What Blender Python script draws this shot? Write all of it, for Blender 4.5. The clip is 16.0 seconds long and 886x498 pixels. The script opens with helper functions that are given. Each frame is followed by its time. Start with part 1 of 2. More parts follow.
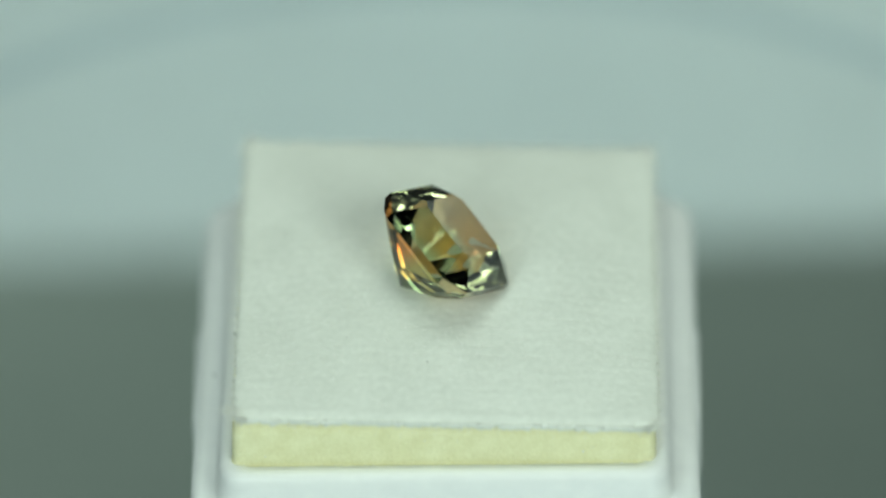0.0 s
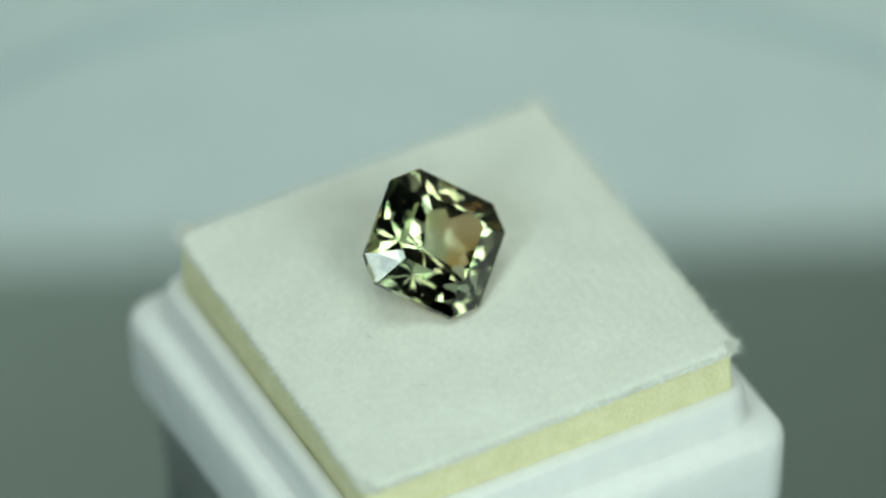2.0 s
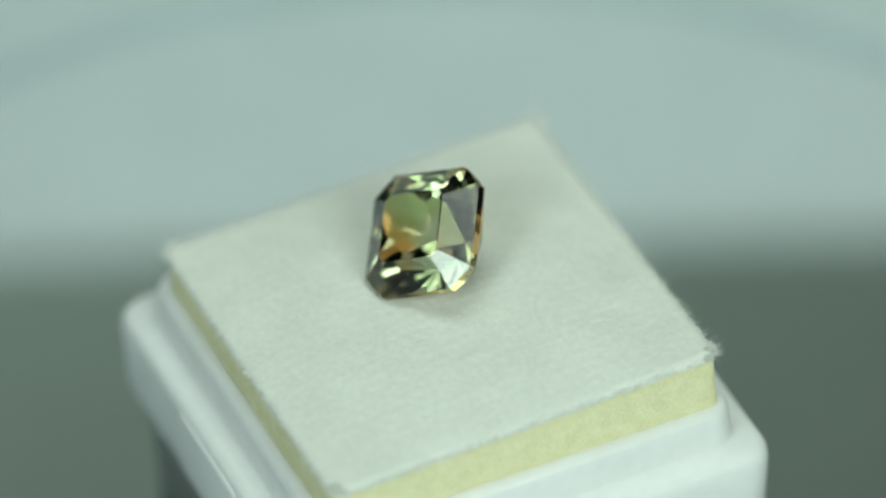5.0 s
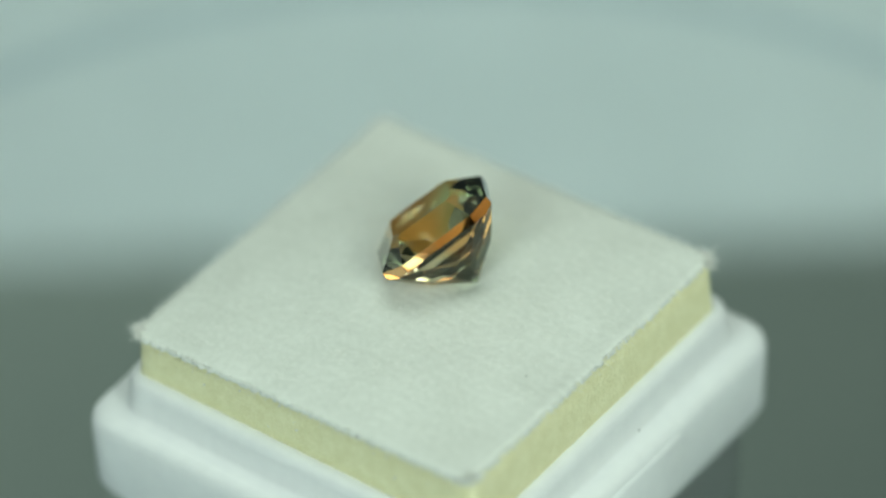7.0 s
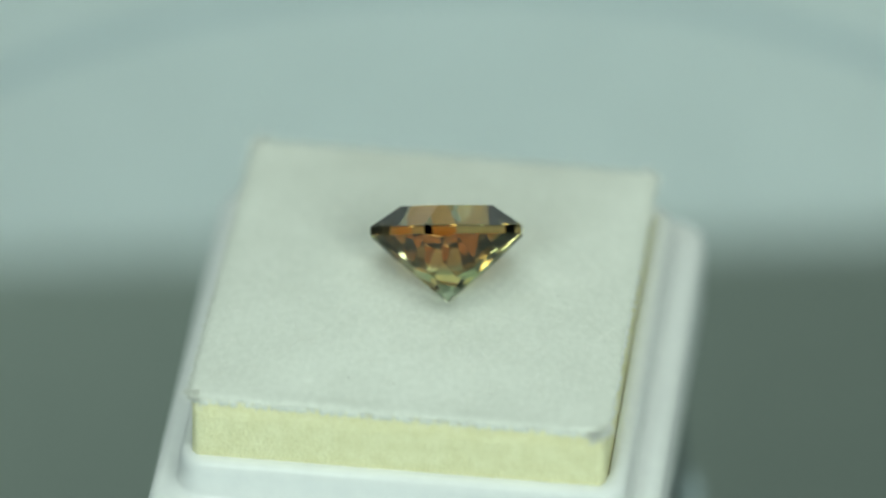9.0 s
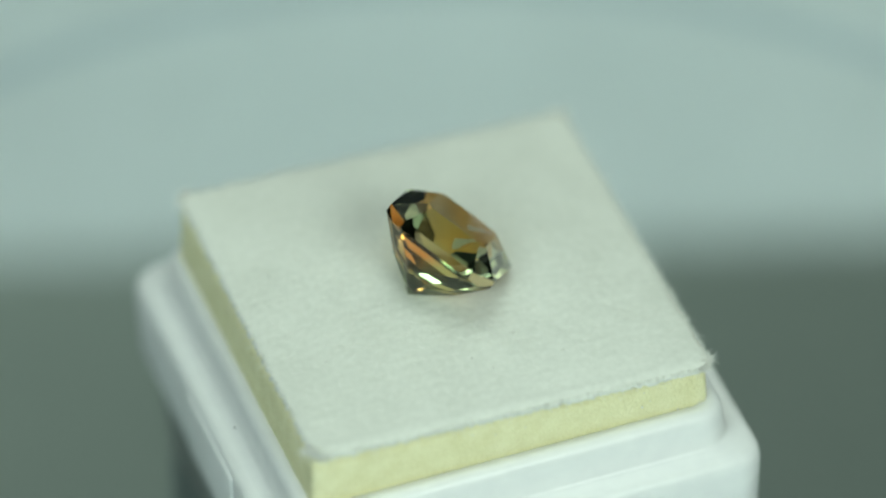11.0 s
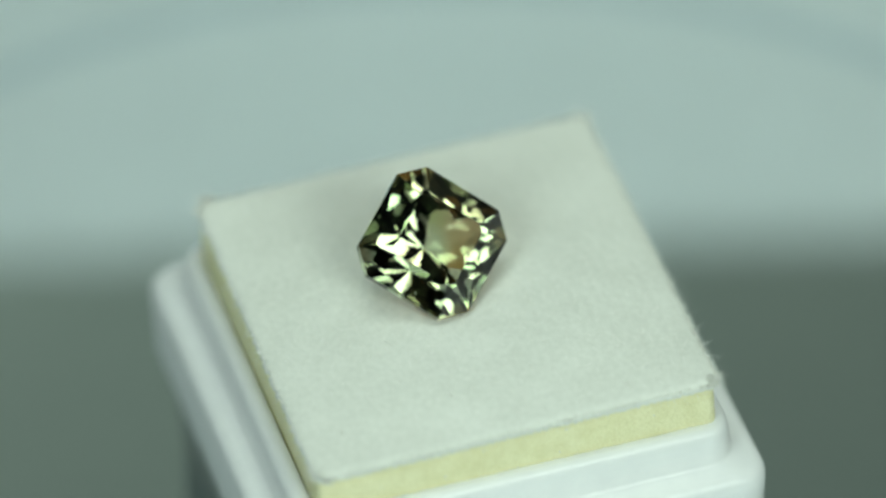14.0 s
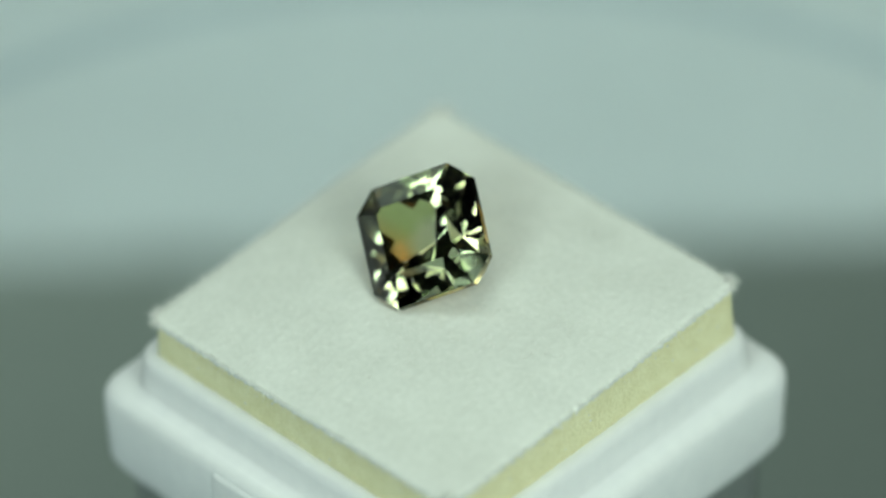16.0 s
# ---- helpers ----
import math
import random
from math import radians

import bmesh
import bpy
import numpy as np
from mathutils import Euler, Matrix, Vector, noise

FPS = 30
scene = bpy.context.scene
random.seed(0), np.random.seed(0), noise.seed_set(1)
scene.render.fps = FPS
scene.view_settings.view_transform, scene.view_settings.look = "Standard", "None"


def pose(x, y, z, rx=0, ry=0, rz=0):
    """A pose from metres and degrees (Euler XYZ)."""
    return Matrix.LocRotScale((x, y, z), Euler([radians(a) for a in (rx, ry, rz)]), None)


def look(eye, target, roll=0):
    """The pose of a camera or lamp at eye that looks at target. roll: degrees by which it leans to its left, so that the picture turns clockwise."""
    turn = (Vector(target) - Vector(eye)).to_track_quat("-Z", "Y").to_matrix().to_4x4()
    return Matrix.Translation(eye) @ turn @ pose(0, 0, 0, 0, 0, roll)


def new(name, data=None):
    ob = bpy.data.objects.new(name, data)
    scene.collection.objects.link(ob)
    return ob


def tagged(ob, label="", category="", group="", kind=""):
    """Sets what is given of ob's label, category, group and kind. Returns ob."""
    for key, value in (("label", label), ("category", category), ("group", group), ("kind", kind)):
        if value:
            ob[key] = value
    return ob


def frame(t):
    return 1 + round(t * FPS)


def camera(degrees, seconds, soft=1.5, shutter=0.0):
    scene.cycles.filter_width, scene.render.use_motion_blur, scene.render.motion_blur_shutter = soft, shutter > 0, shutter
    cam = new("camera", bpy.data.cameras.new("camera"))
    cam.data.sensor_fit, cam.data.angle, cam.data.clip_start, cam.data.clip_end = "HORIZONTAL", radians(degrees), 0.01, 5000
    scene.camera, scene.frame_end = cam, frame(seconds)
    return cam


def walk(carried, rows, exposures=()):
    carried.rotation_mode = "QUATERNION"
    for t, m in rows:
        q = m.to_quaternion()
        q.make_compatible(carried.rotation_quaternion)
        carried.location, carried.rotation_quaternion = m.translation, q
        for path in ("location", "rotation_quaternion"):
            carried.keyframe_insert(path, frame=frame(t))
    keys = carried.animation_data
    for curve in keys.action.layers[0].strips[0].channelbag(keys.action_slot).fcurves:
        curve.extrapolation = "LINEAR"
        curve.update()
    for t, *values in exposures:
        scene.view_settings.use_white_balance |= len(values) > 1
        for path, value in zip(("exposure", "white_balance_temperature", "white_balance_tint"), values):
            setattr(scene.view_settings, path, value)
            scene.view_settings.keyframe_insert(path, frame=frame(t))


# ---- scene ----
MM = 0.001
PAD_Z = 0.790          # height of the felt's edge above the floor
TOP_Z = 0.770          # top of the turntable
TABLE_Z = 0.740

# ---- camera: a long lens on a stand, it stays still ----
ELEV, DIST = radians(40.94), 0.400
AIM = Vector((0.00033, 0.00362, PAD_Z))
EYE = AIM - Vector((0, math.cos(ELEV), -math.sin(ELEV))) * DIST
cam = camera(7.784, 16.0, soft=2.2)
cam.data.dof.use_dof = True
cam.data.dof.focus_distance = 0.3925
cam.data.dof.aperture_fstop = 10.5
walk(cam, [(0, look(EYE, AIM, -1.65)), (16, look(EYE, AIM, -1.65))])

# ---- light ----
scene.view_settings.exposure = 0.0
world = bpy.data.worlds.new("room_air")
world.use_nodes = True
world.node_tree.nodes["Background"].inputs[0].default_value = (0.10, 0.13, 0.12, 1)
world.node_tree.nodes["Background"].inputs[1].default_value = 0.3
scene.world = world


def area_lamp(name, eye, target, sx, sy, watts, colour):
    data = bpy.data.lights.new(name, "AREA")
    data.shape, data.size, data.size_y = "RECTANGLE", sx, sy
    data.energy, data.color = watts, colour
    ob = new(name, data)
    ob.matrix_world = look(eye, target)
    return ob


LAMP = (0.84, 1.0, 0.885)
area_lamp("lamp_left", (-0.22, -0.38, PAD_Z + 0.34), (0, 0, PAD_Z), 0.14, 0.25, 0.95, (0.80, 1.0, 0.94))
area_lamp("lamp_right", (0.22, -0.385, PAD_Z + 0.32), (0, 0, PAD_Z), 0.21, 0.25, 1.42, LAMP)
# added overhead fill, stands in for diffuse ambient light on the felt
area_lamp("fill_overhead", (0.0, 0.02, PAD_Z + 0.62), (0, 0, PAD_Z), 0.36, 0.30, 1.17, LAMP)
# added unseen fill behind the backdrop card, turned up to brighten the north wall
area_lamp("wall_fill", (-0.85, 0.82, 0.81), (0, 1.5, 2.05), 0.4, 0.2, 15.5, (0.77, 1.0, 0.96))


# ---- materials ----
def material(name):
    m = bpy.data.materials.new(name)
    m.use_nodes = True
    return m, m.node_tree.nodes, m.node_tree.links, m.node_tree.nodes["Principled BSDF"]


def surface(name, dark, light, rough, scale=800.0, fine=4000.0, bump=0.0, bump_scale=3000.0, metal=0.0, depth=0.0001, spec=0.5):
    """Two scales of colour noise between dark and light, with fine relief."""
    m, nodes, links, bsdf = material(name)
    co = nodes.new("ShaderNodeTexCoord")
    big = nodes.new("ShaderNodeTexNoise")
    big.inputs["Scale"].default_value, big.inputs["Detail"].default_value = scale, 3
    small = nodes.new("ShaderNodeTexNoise")
    small.inputs["Scale"].default_value, small.inputs["Detail"].default_value = fine, 2
    for n in (big, small):
        links.new(co.outputs["Object"], n.inputs["Vector"])
    add = nodes.new("ShaderNodeMath")
    add.operation = "MULTIPLY_ADD"
    links.new(big.outputs["Fac"], add.inputs[0])
    add.inputs[1].default_value = 0.5
    half = nodes.new("ShaderNodeMath")
    half.operation = "MULTIPLY"
    half.inputs[1].default_value = 0.5
    links.new(small.outputs["Fac"], half.inputs[0])
    links.new(half.outputs[0], add.inputs[2])
    ramp = nodes.new("ShaderNodeValToRGB")
    ramp.color_ramp.elements[0].position, ramp.color_ramp.elements[1].position = 0.35, 0.65
    ramp.color_ramp.elements[0].color, ramp.color_ramp.elements[1].color = (*dark, 1), (*light, 1)
    links.new(add.outputs[0], ramp.inputs[0])
    links.new(ramp.outputs[0], bsdf.inputs["Base Color"])
    bsdf.inputs["Roughness"].default_value = rough
    bsdf.inputs["Metallic"].default_value = metal
    bsdf.inputs["Specular IOR Level"].default_value = spec
    if bump:
        tex = nodes.new("ShaderNodeTexNoise")
        tex.inputs["Scale"].default_value, tex.inputs["Detail"].default_value = bump_scale, 3
        links.new(co.outputs["Object"], tex.inputs["Vector"])
        b = nodes.new("ShaderNodeBump")
        b.inputs["Strength"].default_value, b.inputs["Distance"].default_value = bump, depth
        links.new(tex.outputs["Fac"], b.inputs["Height"])
        links.new(b.outputs["Normal"], bsdf.inputs["Normal"])
    return m


M_FELT = surface("white_felt", (0.742, 0.757, 0.70), (0.832, 0.847, 0.79), 0.95, 250, 2600, 0.16, 5000, spec=0.1)
M_FOAM = surface("yellow_foam", (0.83, 0.79, 0.47), (0.95, 0.92, 0.62), 0.9, 900, 6500, 1.0, 4200, depth=0.00012, spec=0.2)
M_PLASTIC = surface("white_plastic", (0.84, 0.85, 0.86), (0.89, 0.90, 0.90), 0.34, 60, 900, 0.08, 500)
M_MIRROR = surface("mirror_plate", (0.76, 0.84, 0.86), (0.80, 0.88, 0.90), 0.05, 12, 90, metal=1.0)
M_RING = surface("ring_inlay", (0.60, 0.70, 0.75), (0.64, 0.74, 0.79), 0.05, 40, 300, metal=1.0)
M_BODY = surface("turntable_body", (0.70, 0.70, 0.68), (0.78, 0.78, 0.76), 0.4, 20, 200)
M_BOARD = surface("white_board", (0.71, 0.72, 0.71), (0.77, 0.78, 0.77), 0.8, 8, 300, 0.1, 400)
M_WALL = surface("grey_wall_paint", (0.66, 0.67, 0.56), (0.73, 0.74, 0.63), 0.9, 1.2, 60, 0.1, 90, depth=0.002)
# near black: darkness of the unseen room put into its colour; also the clamp foot
M_DARK = surface("shade_and_clamp_dark", (0.030, 0.034, 0.032), (0.045, 0.050, 0.047), 0.9, 1.2, 60, 0.1, 90, depth=0.002)
M_FLOOR = surface("floor_boards", (0.10, 0.08, 0.06), (0.18, 0.14, 0.10), 0.5, 2, 40)
M_TABLE = surface("table_laminate", (0.62, 0.63, 0.61), (0.70, 0.70, 0.68), 0.5, 6, 200)
M_CRUMB = surface("clear_crumbs", (0.85, 0.85, 0.80), (0.95, 0.95, 0.92), 0.1, 500, 5000, spec=0.8)
M_SPECK = surface("dark_dust", (0.03, 0.03, 0.03), (0.08, 0.07, 0.06), 0.8, 500, 5000)


def clear_plastic():
    """Cloudy, scuffed transparent plastic."""
    m, nodes, links, bsdf = material("cloudy_clear_plastic")
    bsdf.inputs["Base Color"].default_value = (0.45, 0.50, 0.48, 1)
    bsdf.inputs["Transmission Weight"].default_value = 0.7
    bsdf.inputs["IOR"].default_value = 1.49
    bsdf.inputs["Roughness"].default_value = 0.35
    return m


# gemstone: a square cut with trimmed corners, lying tilted on the felt
GEM_AT = Vector((0.622, -0.515, 4.266))
TILT, FACING, SPIN = radians(41.49), radians(7.69), radians(-3.98)
GEM_R, GEM_C, GEM_P = 4.576, 0.958, 4.417


def gem_frame():
    n = Vector((math.sin(TILT) * math.cos(FACING), math.sin(TILT) * math.sin(FACING), math.cos(TILT)))
    a = Vector((-math.sin(FACING), math.cos(FACING), 0))
    b = n.cross(a)
    u = a * math.cos(SPIN) + b * math.sin(SPIN)
    v = -a * math.sin(SPIN) + b * math.cos(SPIN)
    return Matrix((u, v, n)).transposed().to_4x4()


def gem_glass(name, colour):
    m, nodes, links, bsdf = material(name)
    co = nodes.new("ShaderNodeTexCoord")
    tex = nodes.new("ShaderNodeTexNoise")
    tex.inputs["Scale"].default_value = 260
    links.new(co.outputs["Object"], tex.inputs["Vector"])
    ramp = nodes.new("ShaderNodeValToRGB")
    ramp.color_ramp.elements[0].position, ramp.color_ramp.elements[1].position = 0.35, 0.65
    ramp.color_ramp.elements[0].color = (*(c * 0.93 for c in colour), 1)
    ramp.color_ramp.elements[1].color = (*colour, 1)
    links.new(tex.outputs["Fac"], ramp.inputs[0])
    links.new(ramp.outputs[0], bsdf.inputs["Base Color"])
    bsdf.inputs["Transmission Weight"].default_value = 1.0
    bsdf.inputs["IOR"].default_value = 1.72
    bsdf.inputs["Roughness"].default_value = 0.0
    return m


def fibre_material():
    """Thin white fibres let light through."""
    m = surface("felt_fibre", (0.90, 0.90, 0.87), (0.95, 0.95, 0.93), 0.9, 300, 3000, spec=0.1)
    nodes, links = m.node_tree.nodes, m.node_tree.links
    glow = nodes.new("ShaderNodeBsdfTranslucent")
    glow.inputs["Color"].default_value = (0.95, 0.95, 0.92, 1)
    mix = nodes.new("ShaderNodeMixShader")
    mix.inputs[0].default_value = 0.5
    links.new(nodes["Principled BSDF"].outputs[0], mix.inputs[1])
    links.new(glow.outputs[0], mix.inputs[2])
    links.new(mix.outputs[0], nodes["Material Output"].inputs["Surface"])
    return m


M_FIBRE = fibre_material()
M_CLEAR = clear_plastic()


def zoned_glass(name, here, there, column, start, end):
    """Crystal whose colour changes from one to the other along an axis of the stone, between two heights in mm."""
    m = gem_glass(name, there)
    add_zone(m, here, column, start, end)
    return m


def add_zone(m, here, column, start, end):
    """Another colour on the near side of a height along an axis of the stone."""
    nodes, links = m.node_tree.nodes, m.node_tree.links
    bsdf = nodes["Principled BSDF"]
    co = nodes.new("ShaderNodeTexCoord")
    dot = nodes.new("ShaderNodeVectorMath")
    dot.operation = "DOT_PRODUCT"
    axis = (gem_frame() @ Vector(column)).normalized()
    dot.inputs[1].default_value = axis
    links.new(co.outputs["Object"], dot.inputs[0])
    mid = (GEM_AT * MM).dot(axis)
    rng = nodes.new("ShaderNodeMapRange")
    rng.inputs["From Min"].default_value, rng.inputs["From Max"].default_value = mid + start * MM, mid + end * MM
    links.new(dot.outputs["Value"], rng.inputs["Value"])
    mix = nodes.new("ShaderNodeMixRGB")
    mix.inputs[1].default_value = (*here, 1)
    links.new(rng.outputs["Result"], mix.inputs[0])
    links.new(bsdf.inputs["Base Color"].links[0].from_socket, mix.inputs[2])
    links.new(mix.outputs[0], bsdf.inputs["Base Color"])


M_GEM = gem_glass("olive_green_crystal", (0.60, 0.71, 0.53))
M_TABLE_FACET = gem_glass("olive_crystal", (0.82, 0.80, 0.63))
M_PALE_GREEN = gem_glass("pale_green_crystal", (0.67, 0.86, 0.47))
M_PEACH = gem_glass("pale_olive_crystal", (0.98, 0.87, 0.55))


def lower_crystal():
    """Lower facets: pale green on one side, peach and orange on the others, clear at the point; what they throw back inside has gone a long way and lost light."""
    m = zoned_glass("orange_crystal_zone", (0.74, 0.87, 0.56), (1.0, 0.81, 0.62), (1, -1, 0), -0.9, 0.8)
    add_zone(m, (1.0, 0.73, 0.42), (0, 1, 0), -1.8, 0.0)
    add_zone(m, (1.0, 0.52, 0.22), (0, 1, 0), 2.8, 1.9)
    add_zone(m, (0.92, 0.96, 0.88), (0, 0, 1), -3.7, -3.1)
    nodes, links = m.node_tree.nodes, m.node_tree.links
    old = nodes["Principled BSDF"]
    bend = nodes.new("ShaderNodeBsdfRefraction")
    bend.inputs["IOR"].default_value, bend.inputs["Roughness"].default_value = 1.72, 0.0
    links.new(old.inputs["Base Color"].links[0].from_socket, bend.inputs["Color"])
    gloss = nodes.new("ShaderNodeBsdfGlossy")
    gloss.inputs["Roughness"].default_value = 0.0
    gloss.inputs["Color"].default_value = (0.64, 0.65, 0.58, 1)
    fresnel = nodes.new("ShaderNodeFresnel")
    fresnel.inputs["IOR"].default_value = 1.72
    mix = nodes.new("ShaderNodeMixShader")
    links.new(fresnel.outputs[0], mix.inputs[0])
    links.new(bend.outputs[0], mix.inputs[1])
    links.new(gloss.outputs[0], mix.inputs[2])
    links.new(mix.outputs[0], nodes["Material Output"].inputs["Surface"])
    nodes.remove(old)
    return m


M_LOWER = lower_crystal()


# ---- mesh tools ----
def part(name, bm, mat, parent=None, label="", smooth=False, turn_out=True):
    me = bpy.data.meshes.new(name)
    if turn_out:
        bmesh.ops.recalc_face_normals(bm, faces=bm.faces)
    bm.to_mesh(me)
    bm.free()
    me.materials.append(mat)
    if smooth:
        me.polygons.foreach_set("use_smooth", [True] * len(me.polygons))
    ob = new(name, me)
    if parent:
        ob.parent = parent
    return tagged(ob, label=label)


def slab(bm, x0, x1, y0, y1, z0, z1, bevel=0.0):
    m = Matrix.Translation(((x0 + x1) / 2, (y0 + y1) / 2, (z0 + z1) / 2)) @ Matrix.Diagonal((x1 - x0, y1 - y0, z1 - z0, 1))
    made = bmesh.ops.create_cube(bm, size=1, matrix=m)
    if bevel:
        edges = list({e for v in made["verts"] for e in v.link_edges})
        bmesh.ops.bevel(bm, geom=edges, offset=bevel, segments=3, profile=0.5, affect="EDGES")


def rounded_loop(half_x, half_y, r, n=7):
    pts = []
    for k, (sx, sy) in enumerate(((1, 1), (-1, 1), (-1, -1), (1, -1))):
        for i in range(n + 1):
            a = radians(90 * k + 90 * i / n)
            pts.append((sx * (half_x - r) + r * math.cos(a), sy * (half_y - r) + r * math.sin(a)))
    return pts


def skin(bm, profile, cx=0.0, cy=0.0, cap_first=True, cap_last=True):
    """Bridges rounded squares (half width, corner radius, height) from first to last."""
    rings = []
    for half, r, z in profile:
        rings.append([bm.verts.new(((cx + x) * MM, (cy + y) * MM, z * MM)) for x, y in rounded_loop(half, half, r)])
    for a, b in zip(rings, rings[1:]):
        for i in range(len(a)):
            j = (i + 1) % len(a)
            bm.faces.new((a[i], a[j], b[j], b[i]))
    if cap_first:
        bm.faces.new(rings[0])
    if cap_last:
        bm.faces.new(rings[-1])


def lathe(bm, profile, n=128):
    rings = [[bm.verts.new((r * math.cos(2 * math.pi * i / n), r * math.sin(2 * math.pi * i / n), z)) for i in range(n)] for r, z in profile]
    for a, b in zip(rings, rings[1:]):
        for i in range(n):
            j = (i + 1) % n
            bm.faces.new((a[i], a[j], b[j], b[i]))
    return rings


# ---- the room, closed all round ----
def room():
    def wall(name, mat, *box):
        bm = bmesh.new()
        slab(bm, *box)
        tagged(part(name, bm, mat), "plain painted room wall", "wall", kind="structure")
    wall("wall_north", M_WALL, -1.6, 1.6, 1.5, 1.6, 0, 2.6)
    # unseen walls and ceiling coloured near black so the stone mirrors darkness
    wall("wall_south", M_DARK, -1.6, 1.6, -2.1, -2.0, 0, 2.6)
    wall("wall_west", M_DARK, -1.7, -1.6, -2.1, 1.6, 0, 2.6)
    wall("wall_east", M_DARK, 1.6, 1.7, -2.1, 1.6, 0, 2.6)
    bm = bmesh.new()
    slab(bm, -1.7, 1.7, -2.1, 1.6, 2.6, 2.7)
    tagged(part("ceiling", bm, M_DARK), "plain ceiling coloured dark to keep reflections dim", "ceiling", kind="structure")
    bm = bmesh.new()
    slab(bm, -1.7, 1.7, -2.1, 1.6, -0.1, 0)
    tagged(part("floor", bm, M_FLOOR), "dark brown wooden floor", "floor", kind="structure")


def table():
    top = new("table")
    tagged(top, "light grey laminate table under the turntable", "table")
    bm = bmesh.new()
    slab(bm, -0.6, 0.6, -0.28, 0.34, TABLE_Z - 0.03, TABLE_Z, 0.003)
    part("tabletop", bm, M_TABLE, top)
    for x in (-0.55, 0.55):
        for y in (-0.24, 0.30):
            bm = bmesh.new()
            slab(bm, x - 0.02, x + 0.02, y - 0.02, y + 0.02, 0, TABLE_Z - 0.03, 0.002)
            part("leg", bm, M_TABLE, top)


BOARD_Y, BOARD_TOP = 0.085, PAD_Z + 0.0305


def board():
    bm = bmesh.new()
    slab(bm, -0.45, 0.45, BOARD_Y, BOARD_Y + 0.003, TOP_Z + 0.0205, BOARD_TOP, 0.0005)
    card = tagged(part("backdrop", bm, M_BOARD), "white matt backdrop card in a dark clamp foot", "backdrop", kind="structure")
    bm = bmesh.new()
    slab(bm, -0.45, 0.45, BOARD_Y + 0.0005, BOARD_Y + 0.0145, TABLE_Z, TOP_Z + 0.0205, 0.001)
    part("clamp_foot", bm, M_DARK, card, "dark grey clamp foot")


# ---- what turns ----
RING_R = 0.0546


def turntable():
    tt = new("turntable")
    tagged(tt, "round mirror-topped display turntable with an inlaid ring", "turntable")
    bm = bmesh.new()
    rings = lathe(bm, [(0.0795, -0.028), (0.0805, -0.026), (0.0805, -0.006), (0.0795, -0.0042)])
    bm.faces.new(rings[0])
    bm.faces.new(rings[-1])
    part("turntable_body", bm, M_BODY, tt)
    bm = bmesh.new()
    rings = lathe(bm, [(RING_R - 0.0010, -0.004), (RING_R - 0.0010, 0.0), (0.002, 0.0)], 192)
    bm.faces.new(rings[0])
    bm.faces.new(rings[-1])
    part("mirror_plate", bm, M_MIRROR, tt, "polished mirror plate")
    bm = bmesh.new()
    rings = lathe(bm, [(RING_R - 0.0010, -0.004), (RING_R - 0.0010, 0.0), (RING_R + 0.0010, 0.0), (RING_R + 0.0010, -0.004)], 192)
    part("ring_inlay", bm, M_RING, tt, "darker polished ring inlay")
    bm = bmesh.new()
    rings = lathe(bm, [(RING_R + 0.0010, -0.004), (RING_R + 0.0010, 0.0), (0.0789, 0.0), (0.0795, -0.0006), (0.0795, -0.004)], 192)
    part("outer_plate", bm, M_MIRROR, tt, "polished mirror rim plate")
    return tt


BX, BY = 0.35, 0.65            # middle of the box from the turning axis, in mm


def gem_box():
    box = new("gem_box")
    tagged(box, "open white plastic gemstone box standing on its clear lid", "gem box")
    bm = bmesh.new()
    skin(bm, [(14.2, 2.2, -13.1), (14.95, 2.1, -12.7), (15.35, 2.0, -11.9), (15.45, 1.9, -7.55), (15.38, 1.9, -6.95), (15.15, 1.9, -6.55), (14.7, 1.9, -6.4),
              (14.0, 2.1, -6.3), (13.8, 2.0, -6.05), (13.65, 1.8, -4.6), (13.55, 1.7, -4.1), (13.25, 1.4, -3.78), (12.5, 1.0, -3.72), (12.42, 1.0, -4.1),
              (12.4, 1.0, -12.0)], BX, BY)
    part("tray", bm, M_PLASTIC, box, "white plastic tray with a stepped rim", smooth=True)
    bm = bmesh.new()
    skin(bm, [(13.4, 2.0, -13.2), (14.1, 2.6, -13.2), (14.5, 2.6, -13.8), (14.3, 2.6, -19.2), (13.9, 2.4, -19.95), (12.9, 2.0, -19.95), (13.3, 2.0, -18.8), (13.4, 2.0, -13.2)],
         BX, BY, False, False)
    bmesh.ops.remove_doubles(bm, verts=bm.verts, dist=1e-6)
    part("lid", bm, M_CLEAR, box, "clear plastic lid used as a foot", smooth=True)
    for side in (-1, 1):
        bm = bmesh.new()
        xs = sorted((BX + side * 13.9, BX + side * 15.6))
        slab(bm, xs[0] * MM, xs[1] * MM, -4.3 * MM, 4.4 * MM, -12.0 * MM, -7.0 * MM, 0.45 * MM)
        part("clasp_tab", bm, M_PLASTIC, box, "raised white plastic clasp tab", smooth=True)
    bm = bmesh.new()
    bmesh.ops.create_icosphere(bm, subdivisions=1, radius=0.07 * MM, matrix=Matrix.Translation((-13.9 * MM, -1.5 * MM, -5.6 * MM)))
    part("dust_speck", bm, M_SPECK, box, "dark dust speck")
    return box


FX, FY = 0.53, 0.84          # middle of the pad
PAD = 12.5


def pad_height(x, y):
    """Top of the felt in mm above the mean edge: a slight tilt and a low dome."""
    u, v = (x - FX) / PAD, (y - FY) / PAD
    dome = 1.15 * max(0.0, 1 - ((x - 1.4) / 12.6) ** 2) * max(0.0, 1 - v * v)
    return -0.041 * (x - FX) + 0.014 * (y - FY) + dome * max(0.0, 1 - u ** 8)


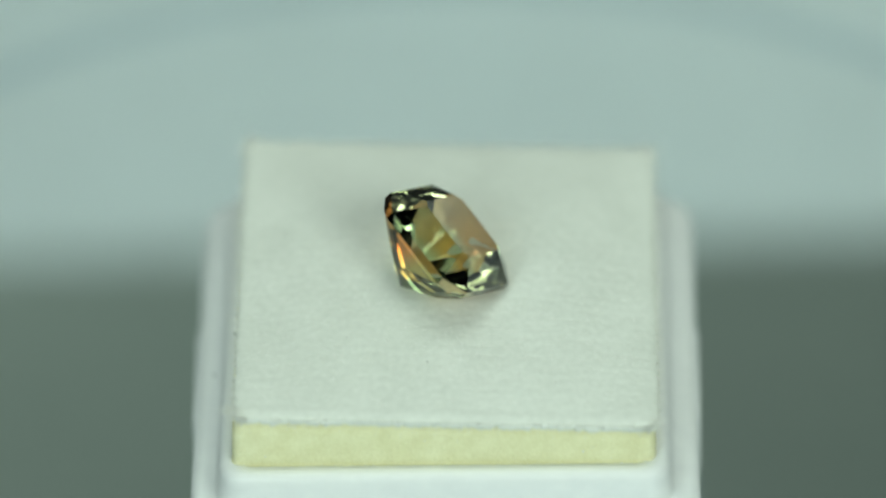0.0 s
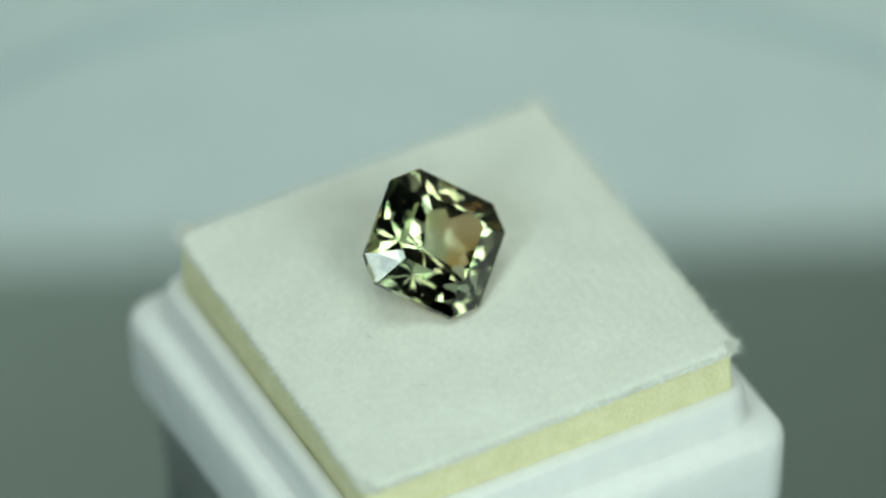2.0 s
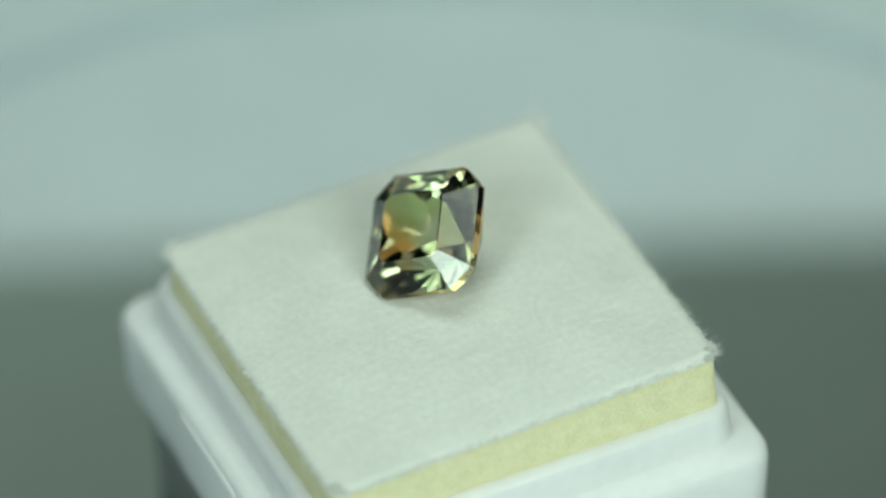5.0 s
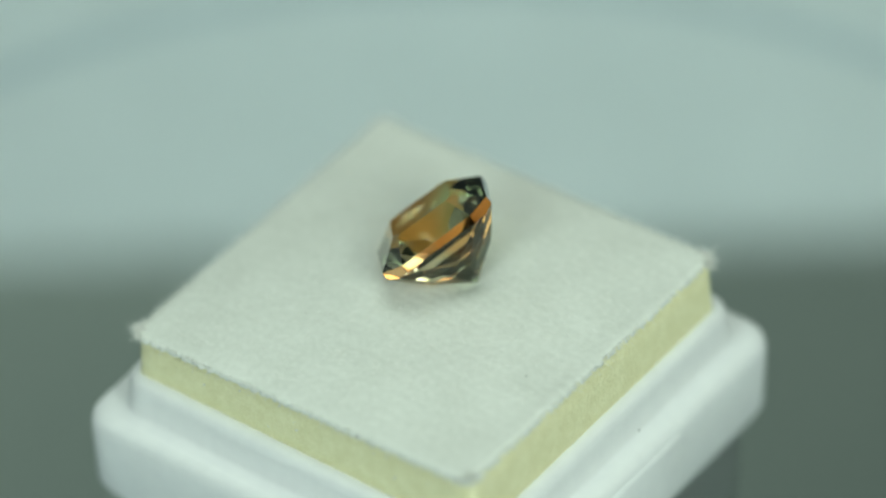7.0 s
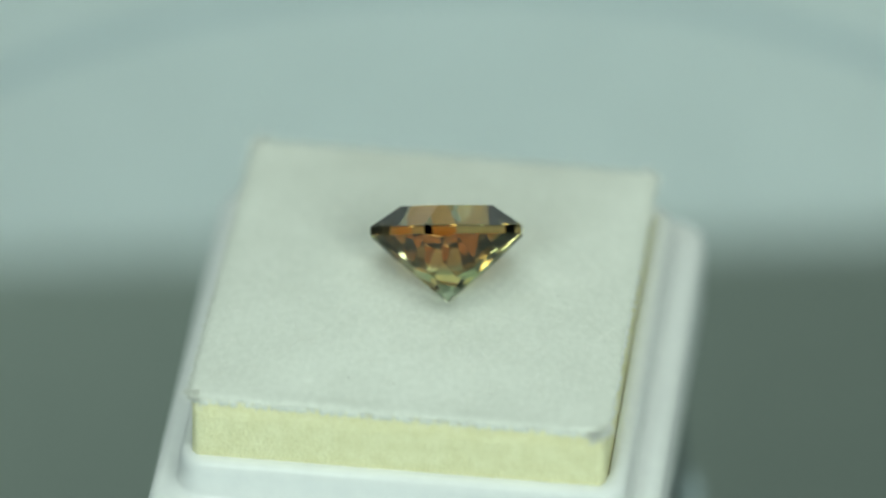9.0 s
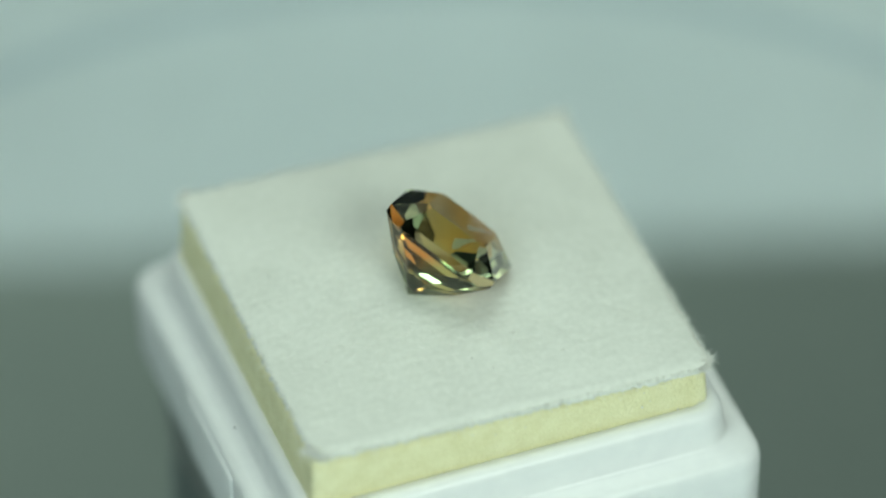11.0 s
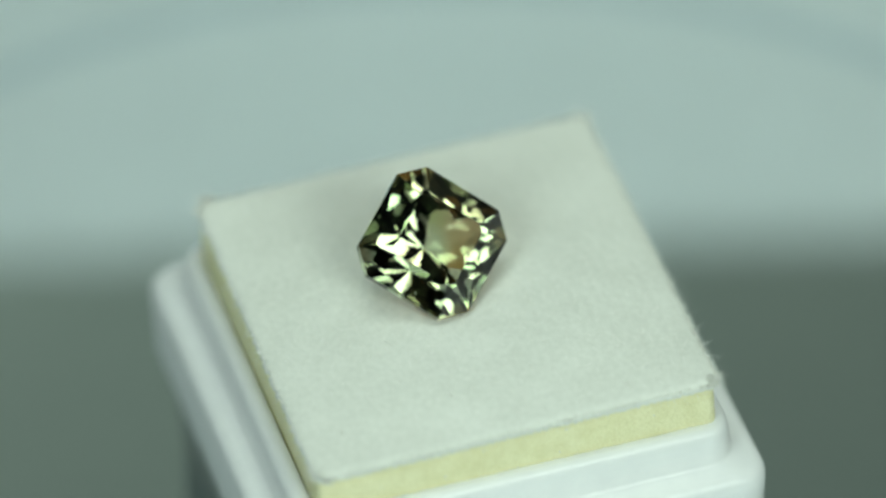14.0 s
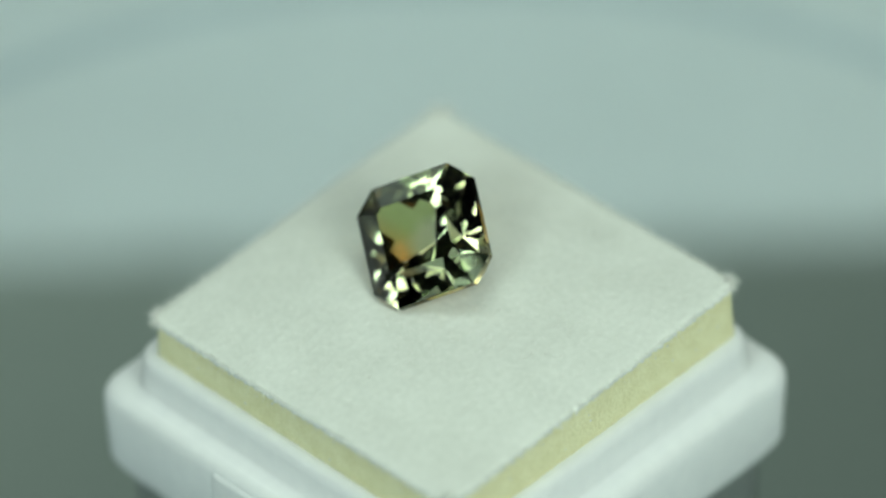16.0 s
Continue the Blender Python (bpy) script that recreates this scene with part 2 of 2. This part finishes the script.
def worn(u, v, size=0.06):
    """Rounds the corners of the square -1..1."""
    a, b = (abs(u) - 1 + size) / size, (abs(v) - 1 + size) / size
    if a <= 0 or b <= 0:
        return u, v
    a, b = a * math.sqrt(1 - b * b / 2), b * math.sqrt(1 - a * a / 2)
    return math.copysign(1 - size + a * size, u), math.copysign(1 - size + b * size, v)


def foam_pad():
    pad = new("foam_pad")
    tagged(pad, "yellow foam pad topped with white felt, set in the box", "foam pad")
    bm = bmesh.new()
    rows = []
    for z in (0, 1, 2, 3, 4, 5, 6):
        loop = []
        for x, y in rounded_loop(12.45, 12.45, 0.55, 5):
            loop.append((x, y))
        pts = []
        for i in range(len(loop)):
            (xa, ya), (xb, yb) = loop[i], loop[(i + 1) % len(loop)]
            m = 40 if math.hypot(xb - xa, yb - ya) > 5 else 1
            for k in range(m):
                pts.append((xa + (xb - xa) * k / m, ya + (yb - ya) * k / m))
        ring = []
        for x, y in pts:
            top = pad_height(x + FX, y + FY) - 0.26
            f = z / 6
            j = 0.07 * noise.noise((x * 1.7, y * 1.7, z * 3.1))
            w = 1 + j / 12 + 0.02 * (1 - f)
            x -= 0.60 * (1 - 0.55 * f) * max(0.0, -x / 12.45) ** 6     # the foam swells out under one side of the felt
            ring.append(bm.verts.new(((FX + x * w) * MM, (FY + y * w) * MM, (-9.0 + (top + 9.0) * f) * MM)))
        rows.append(ring)
    for a, b in zip(rows, rows[1:]):
        for i in range(len(a)):
            k = (i + 1) % len(a)
            bm.faces.new((a[i], a[k], b[k], b[i]))
    bm.faces.new(rows[0])
    bm.faces.new(rows[-1])
    part("foam", bm, M_FOAM, pad, "pale yellow open-cell foam", smooth=True)
    # felt: a thin sheet with ribs, pits and a ragged edge
    bm = bmesh.new()
    n = 170
    top, low = [], []
    for i in range(n + 1):
        ra, rb = [], []
        for k in range(n + 1):
            u, v = 2 * i / n - 1, 2 * k / n - 1
            edge = max(abs(u), abs(v))
            wu, wv = worn(u, v)
            x = FX + wu * PAD * 1.022
            y = FY + wv * PAD * 1.022
            if edge > 0.985 and min(abs(u), abs(v)) < 0.95:
                jag = 0.22 * noise.noise((x * 3.0, y * 5.0, 3.0)) + 0.05 * noise.noise((x * 13.0, y * 13.0, 8.0))
                x += u * jag if abs(u) > 0.985 else 0
                y += v * jag if abs(v) > 0.985 else 0
            rib = 0.009 * math.sin(2 * math.pi * y / 0.82 + 2.2 * noise.noise((x * 0.35, y * 0.5, 0)))
            fuzz = 0.030 * noise.noise((x * 2.4, y * 2.4, 1.0)) + 0.012 * noise.noise((x * 6.5, y * 6.5, 5.0)) + 0.05 * noise.noise((x * 0.6, y * 0.6, 9.0))
            turn = max(0.0, edge - 0.945) / 0.055
            # the stone presses a shallow groove into the felt
            along = max(0.0, 1 - max(0.0, abs(x - 0.4) - 2.0) / 1.8)
            groove = 0.42 * math.exp(-((y + 0.5) / 1.05) ** 2) * along * along * (3 - 2 * along)
            z = pad_height(x, y) - groove + rib + fuzz - 0.33 * (1 - math.sqrt(max(0.0, 1 - turn * turn)))
            ra.append(bm.verts.new((x * MM, y * MM, z * MM)))
            rb.append(bm.verts.new((x * MM, y * MM, (z - 0.10 - 0.12 * abs(noise.noise((x * 3.2, y * 3.2, 6.0)))) * MM)))
        top.append(ra)
        low.append(rb)
    for i in range(n):
        for k in range(n):
            bm.faces.new((top[i][k], top[i + 1][k], top[i + 1][k + 1], top[i][k + 1]))
    rim = [(i, 0) for i in range(n)] + [(n, k) for k in range(n)] + [(i, n) for i in range(n, 0, -1)] + [(0, k) for k in range(n, 0, -1)]
    for (i, k), (p, q) in zip(rim, rim[1:] + rim[:1]):
        bm.faces.new((top[i][k], top[p][q], low[p][q], low[i][k]))
    part("felt", bm, M_FELT, pad, "white ribbed felt sheet", smooth=True)
    # bright crumbs in the cut foam
    bm = bmesh.new()
    rnd = random.Random(4)
    for i in range(46):
        side, u, z = rnd.randrange(4), rnd.uniform(-11.5, 11.5), rnd.uniform(-3.4, -0.9)
        d = 12.48 + 0.07 * rnd.random()
        x, y = ((d, u), (-d, u), (u, d), (u, -d))[side]
        x, y = FX + x, FY + y
        bmesh.ops.create_icosphere(bm, subdivisions=1, radius=rnd.uniform(0.03, 0.085) * MM,
                                   matrix=Matrix.Translation((x * MM, y * MM, (z + pad_height(x, y)) * MM)) @ Euler((u, z, d)).to_matrix().to_4x4())
    tagged(part("crumb_scatter", bm, M_CRUMB, pad, "tiny bright foam crumbs"), kind="stuff")
    # loose fibres along the cut edges, thickest at the corners
    bm = bmesh.new()

    def hair(x, y, z, way, length, wide):
        across = Vector((-way.y, way.x, 0)).normalized() * wide
        last = None
        at, step = Vector((x, y, z)), way.normalized() * length / 5
        for k in range(6):
            w = across * (1 - k / 6.5)
            up = Vector((0, 0, wide * (1 - k / 6.5)))
            now = [bm.verts.new((at + o) * MM) for o in (w, up, -w)]
            if last:
                for a in range(3):
                    b = (a + 1) % 3
                    bm.faces.new((last[a], last[b], now[b], now[a]))
            last = now
            at = at + step
            step = step + Vector((rnd.uniform(-1, 1), rnd.uniform(-1, 1), rnd.uniform(-0.7, 0.6))) * length * 0.05

    for i in range(3800):
        side = rnd.randrange(4)
        u = rnd.uniform(-1, 1)
        if rnd.random() < 0.3:
            u = math.copysign(1 - abs(rnd.gauss(0, 0.03)), u)
        x, y = ((1, u), (-1, u), (u, 1), (u, -1))[side]
        out = Vector(((1, 0, 0), (-1, 0, 0), (0, 1, 0), (0, -1, 0))[side])
        way = out + Vector((rnd.uniform(-1, 1), rnd.uniform(-1, 1), rnd.uniform(-0.5, 0.5))) * 0.9
        x, y = worn(x, y)
        px, py = FX + x * PAD * 1.01, FY + y * PAD * 1.01
        hair(px, py, pad_height(px, py) - rnd.uniform(0.06, 0.32), way, rnd.uniform(0.12, 0.42) if i % 3 else rnd.uniform(0.3, 0.9), 0.026 if i % 3 else 0.013)
    for cx, cy, count, reach in ((-1, -1, 60, 1.5), (1, 1, 60, 1.2), (-1, 1, 60, 1.3), (1, -1, 34, 0.8)):
        for i in range(count):
            px, py = FX + cx * PAD * rnd.uniform(0.945, 0.975), FY + cy * PAD * rnd.uniform(0.945, 0.975)
            way = Vector((cx * rnd.uniform(0.2, 1.2), cy * rnd.uniform(0.0, 0.9), rnd.uniform(-0.1, 0.5)))
            hair(px, py, pad_height(px, py) - 0.1, way, rnd.uniform(0.3, reach), 0.024)
    # a matted tuft pulled out at one corner
    for i in range(170):
        px, py = FX - PAD * 0.965 + rnd.gauss(0, 0.13), FY - PAD * 0.955 + rnd.gauss(0, 0.16)
        way = Vector((-1, rnd.uniform(-0.25, 0.35), rnd.uniform(-0.05, 0.25)))
        hair(px, py, pad_height(px, py) - rnd.uniform(0.1, 0.35), way, rnd.uniform(0.5, 1.25), 0.032)
    tagged(part("fibre_fringe", bm, M_FIBRE, pad, "loose white felt fibres"), kind="stuff")
    # single fibres standing out of the nap
    bm = bmesh.new()
    for i in range(1900):
        px, py = FX + rnd.uniform(-0.93, 0.93) * PAD, FY + rnd.uniform(-0.93, 0.93) * PAD
        if math.hypot(px - 0.5, py + 0.5) < 4.2:
            continue
        a = rnd.uniform(0, 2 * math.pi)
        way = Vector((math.cos(a), math.sin(a) * 0.6, rnd.uniform(0.0, 0.35)))
        hair(px, py, pad_height(px, py) - 0.01, way, rnd.uniform(0.25, 0.8), rnd.uniform(0.010, 0.020))
    tagged(part("felt_nap", bm, M_FIBRE, pad, "fine white fibres on the nap"), kind="stuff")
    bm = bmesh.new()
    for x, y in ((-0.6, -7.4), (-9.5, 4.1)):
        bmesh.ops.create_icosphere(bm, subdivisions=1, radius=0.045 * MM, matrix=Matrix.Translation((x * MM, y * MM, (pad_height(x, y) + 0.05) * MM)))
    tagged(part("dust", bm, M_SPECK, pad, "dark dust specks"), kind="stuff")
    return pad


def solid_between(planes):
    """The convex solid inside all planes (normal, distance), as a bmesh with one face to a plane."""
    no = np.array([p[0] for p in planes], float)
    di = np.array([p[1] for p in planes], float)
    di, no = di / np.linalg.norm(no, axis=1), no / np.linalg.norm(no, axis=1)[:, None]
    idx = np.array([(a, b, c) for a in range(len(di)) for b in range(a) for c in range(b)])
    mats = no[idx]
    idx = idx[np.abs(np.linalg.det(mats)) > 1e-7]
    pts = np.linalg.solve(no[idx], di[idx][..., None])[..., 0]
    pts = pts[np.all(pts @ no.T <= di + 1e-6, axis=1)]
    keep = []
    for p in pts:
        if all(np.abs(p - q).max() > 2e-4 for q in keep):
            keep.append(p)
    bm = bmesh.new()
    verts = [bm.verts.new(p) for p in keep]
    keep = np.array(keep)
    for n, d in zip(no, di):
        on = [k for k in range(len(keep)) if abs(keep[k] @ n - d) < 3e-4]
        if len(on) < 3:
            continue
        mid = keep[on].mean(axis=0)
        a = keep[on[0]] - mid
        a /= np.linalg.norm(a)
        b = np.cross(n, a)
        on.sort(key=lambda k: math.atan2((keep[k] - mid) @ b, (keep[k] - mid) @ a))
        if bm.faces.get([verts[k] for k in on]) is None:
            bm.faces.new([verts[k] for k in on])
    return bm


def gemstone():
    planes = []

    def cut(nx, ny, nz, d):
        planes.append(((nx, ny, nz), d))

    def ring(angles, slope_up, r, z):
        """Facets at those azimuths through the point at radius r and height z; slope: rise of the plane's normal."""
        for a in angles:
            c, s = math.cos(radians(a)), math.sin(radians(a))
            cut(c, s, slope_up, r + slope_up * z)

    flat = (GEM_R + GEM_C) / math.sqrt(2)
    sides, corners = (45, 135, 225, 315), (0, 90, 180, 270)
    ring(sides, 0, flat, 0)
    ring(corners, 0, GEM_R, 0)
    # crown
    cut(0, 0, 1, 1.42)
    ring(sides, (flat - 2.16) / 1.22, flat, 0.2)
    ring(corners, (GEM_R - 2.78) / 1.22, GEM_R, 0.2)
    # pavilion: facets through the point at the bottom, and steeper ones at the girdle
    def low(angles, slope):
        for a in angles:
            c, s = math.cos(radians(a)), math.sin(radians(a))
            cut(c * slope, s * slope, -1, GEM_P)
    # a shallow tier of narrow facets round the point, then steep strips up to the edge, then a break along each side
    rnd = random.Random(7)
    edge_z, turn_r, turn_z = -0.32, 2.75, -GEM_P + 0.82 * 2.75
    for quarter in corners:
        for off, slope in ((0, 0.815), (22.5, 0.762), (45, 0.78)):
            for sign in (-1, 1) if 0 < off < 45 else (1,):
                low([quarter + sign * off], slope + 0.004 * (rnd.random() - 0.5))
        for off in (11.25, 33.75):
            for sign in (-1, 1):
                reach = GEM_R * math.cos(radians(off)) + GEM_C * math.sin(radians(off))
                run = (reach - turn_r) / (edge_z - turn_z)
                ring([quarter + sign * off], -run * (1 + 0.01 * rnd.random()), reach, edge_z)
    ring(sides, -0.6, flat, edge_z)
    bm = solid_between(planes)
    bmesh.ops.scale(bm, vec=(MM, MM, MM), verts=bm.verts)
    bmesh.ops.transform(bm, matrix=Matrix.Translation(GEM_AT * MM) @ gem_frame(), verts=bm.verts)
    bmesh.ops.recalc_face_normals(bm, faces=bm.faces)
    gem = new("gemstone")
    tagged(gem, "olive green and peach faceted square gemstone lying tilted on felt", "gemstone")
    back = gem_frame().to_3x3().inverted()

    def zone(name, label, mats, keep, pick):
        """One zone of facets out of the cut stone; pick gives the colour zone of a facet."""
        piece = bm.copy()
        drop = [f for f in piece.faces if not keep(back @ f.normal)]
        bmesh.ops.delete(piece, geom=drop, context="FACES")
        ob = part(name, piece, mats[0], gem, label, turn_out=False)
        for m in mats[1:]:
            ob.data.materials.append(m)
        for poly in ob.data.polygons:
            poly.material_index = pick(back @ poly.normal)
    zone("table_facet", "flat olive top facet", [M_TABLE_FACET], lambda n: n.z > 0.95, lambda n: 0)
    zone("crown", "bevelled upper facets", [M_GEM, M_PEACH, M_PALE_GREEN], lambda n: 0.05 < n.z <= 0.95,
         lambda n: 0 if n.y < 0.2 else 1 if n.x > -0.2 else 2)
    zone("girdle", "narrow edge band", [M_GEM, M_LOWER], lambda n: abs(n.z) <= 0.05, lambda n: int(n.x > -0.2))
    zone("pavilion", "pointed lower facets with an orange zone", [M_LOWER], lambda n: n.z < -0.05, lambda n: 0)
    bm.free()
    return gem


room()
table()
board()
TURNTABLE = turntable()
BOX = gem_box()
FOAM_PAD = foam_pad()
GEM = gemstone()


def motions():
    """Everything on the turntable goes round clockwise, once in 11.68 s."""
    for thing, z in ((TURNTABLE, TOP_Z), (BOX, PAD_Z), (FOAM_PAD, PAD_Z), (GEM, PAD_Z)):
        walk(thing, [(k * 0.5, pose(0, 0, z, 0, 0, -1.63 - 30.829 * k * 0.5)) for k in range(33)])


motions()
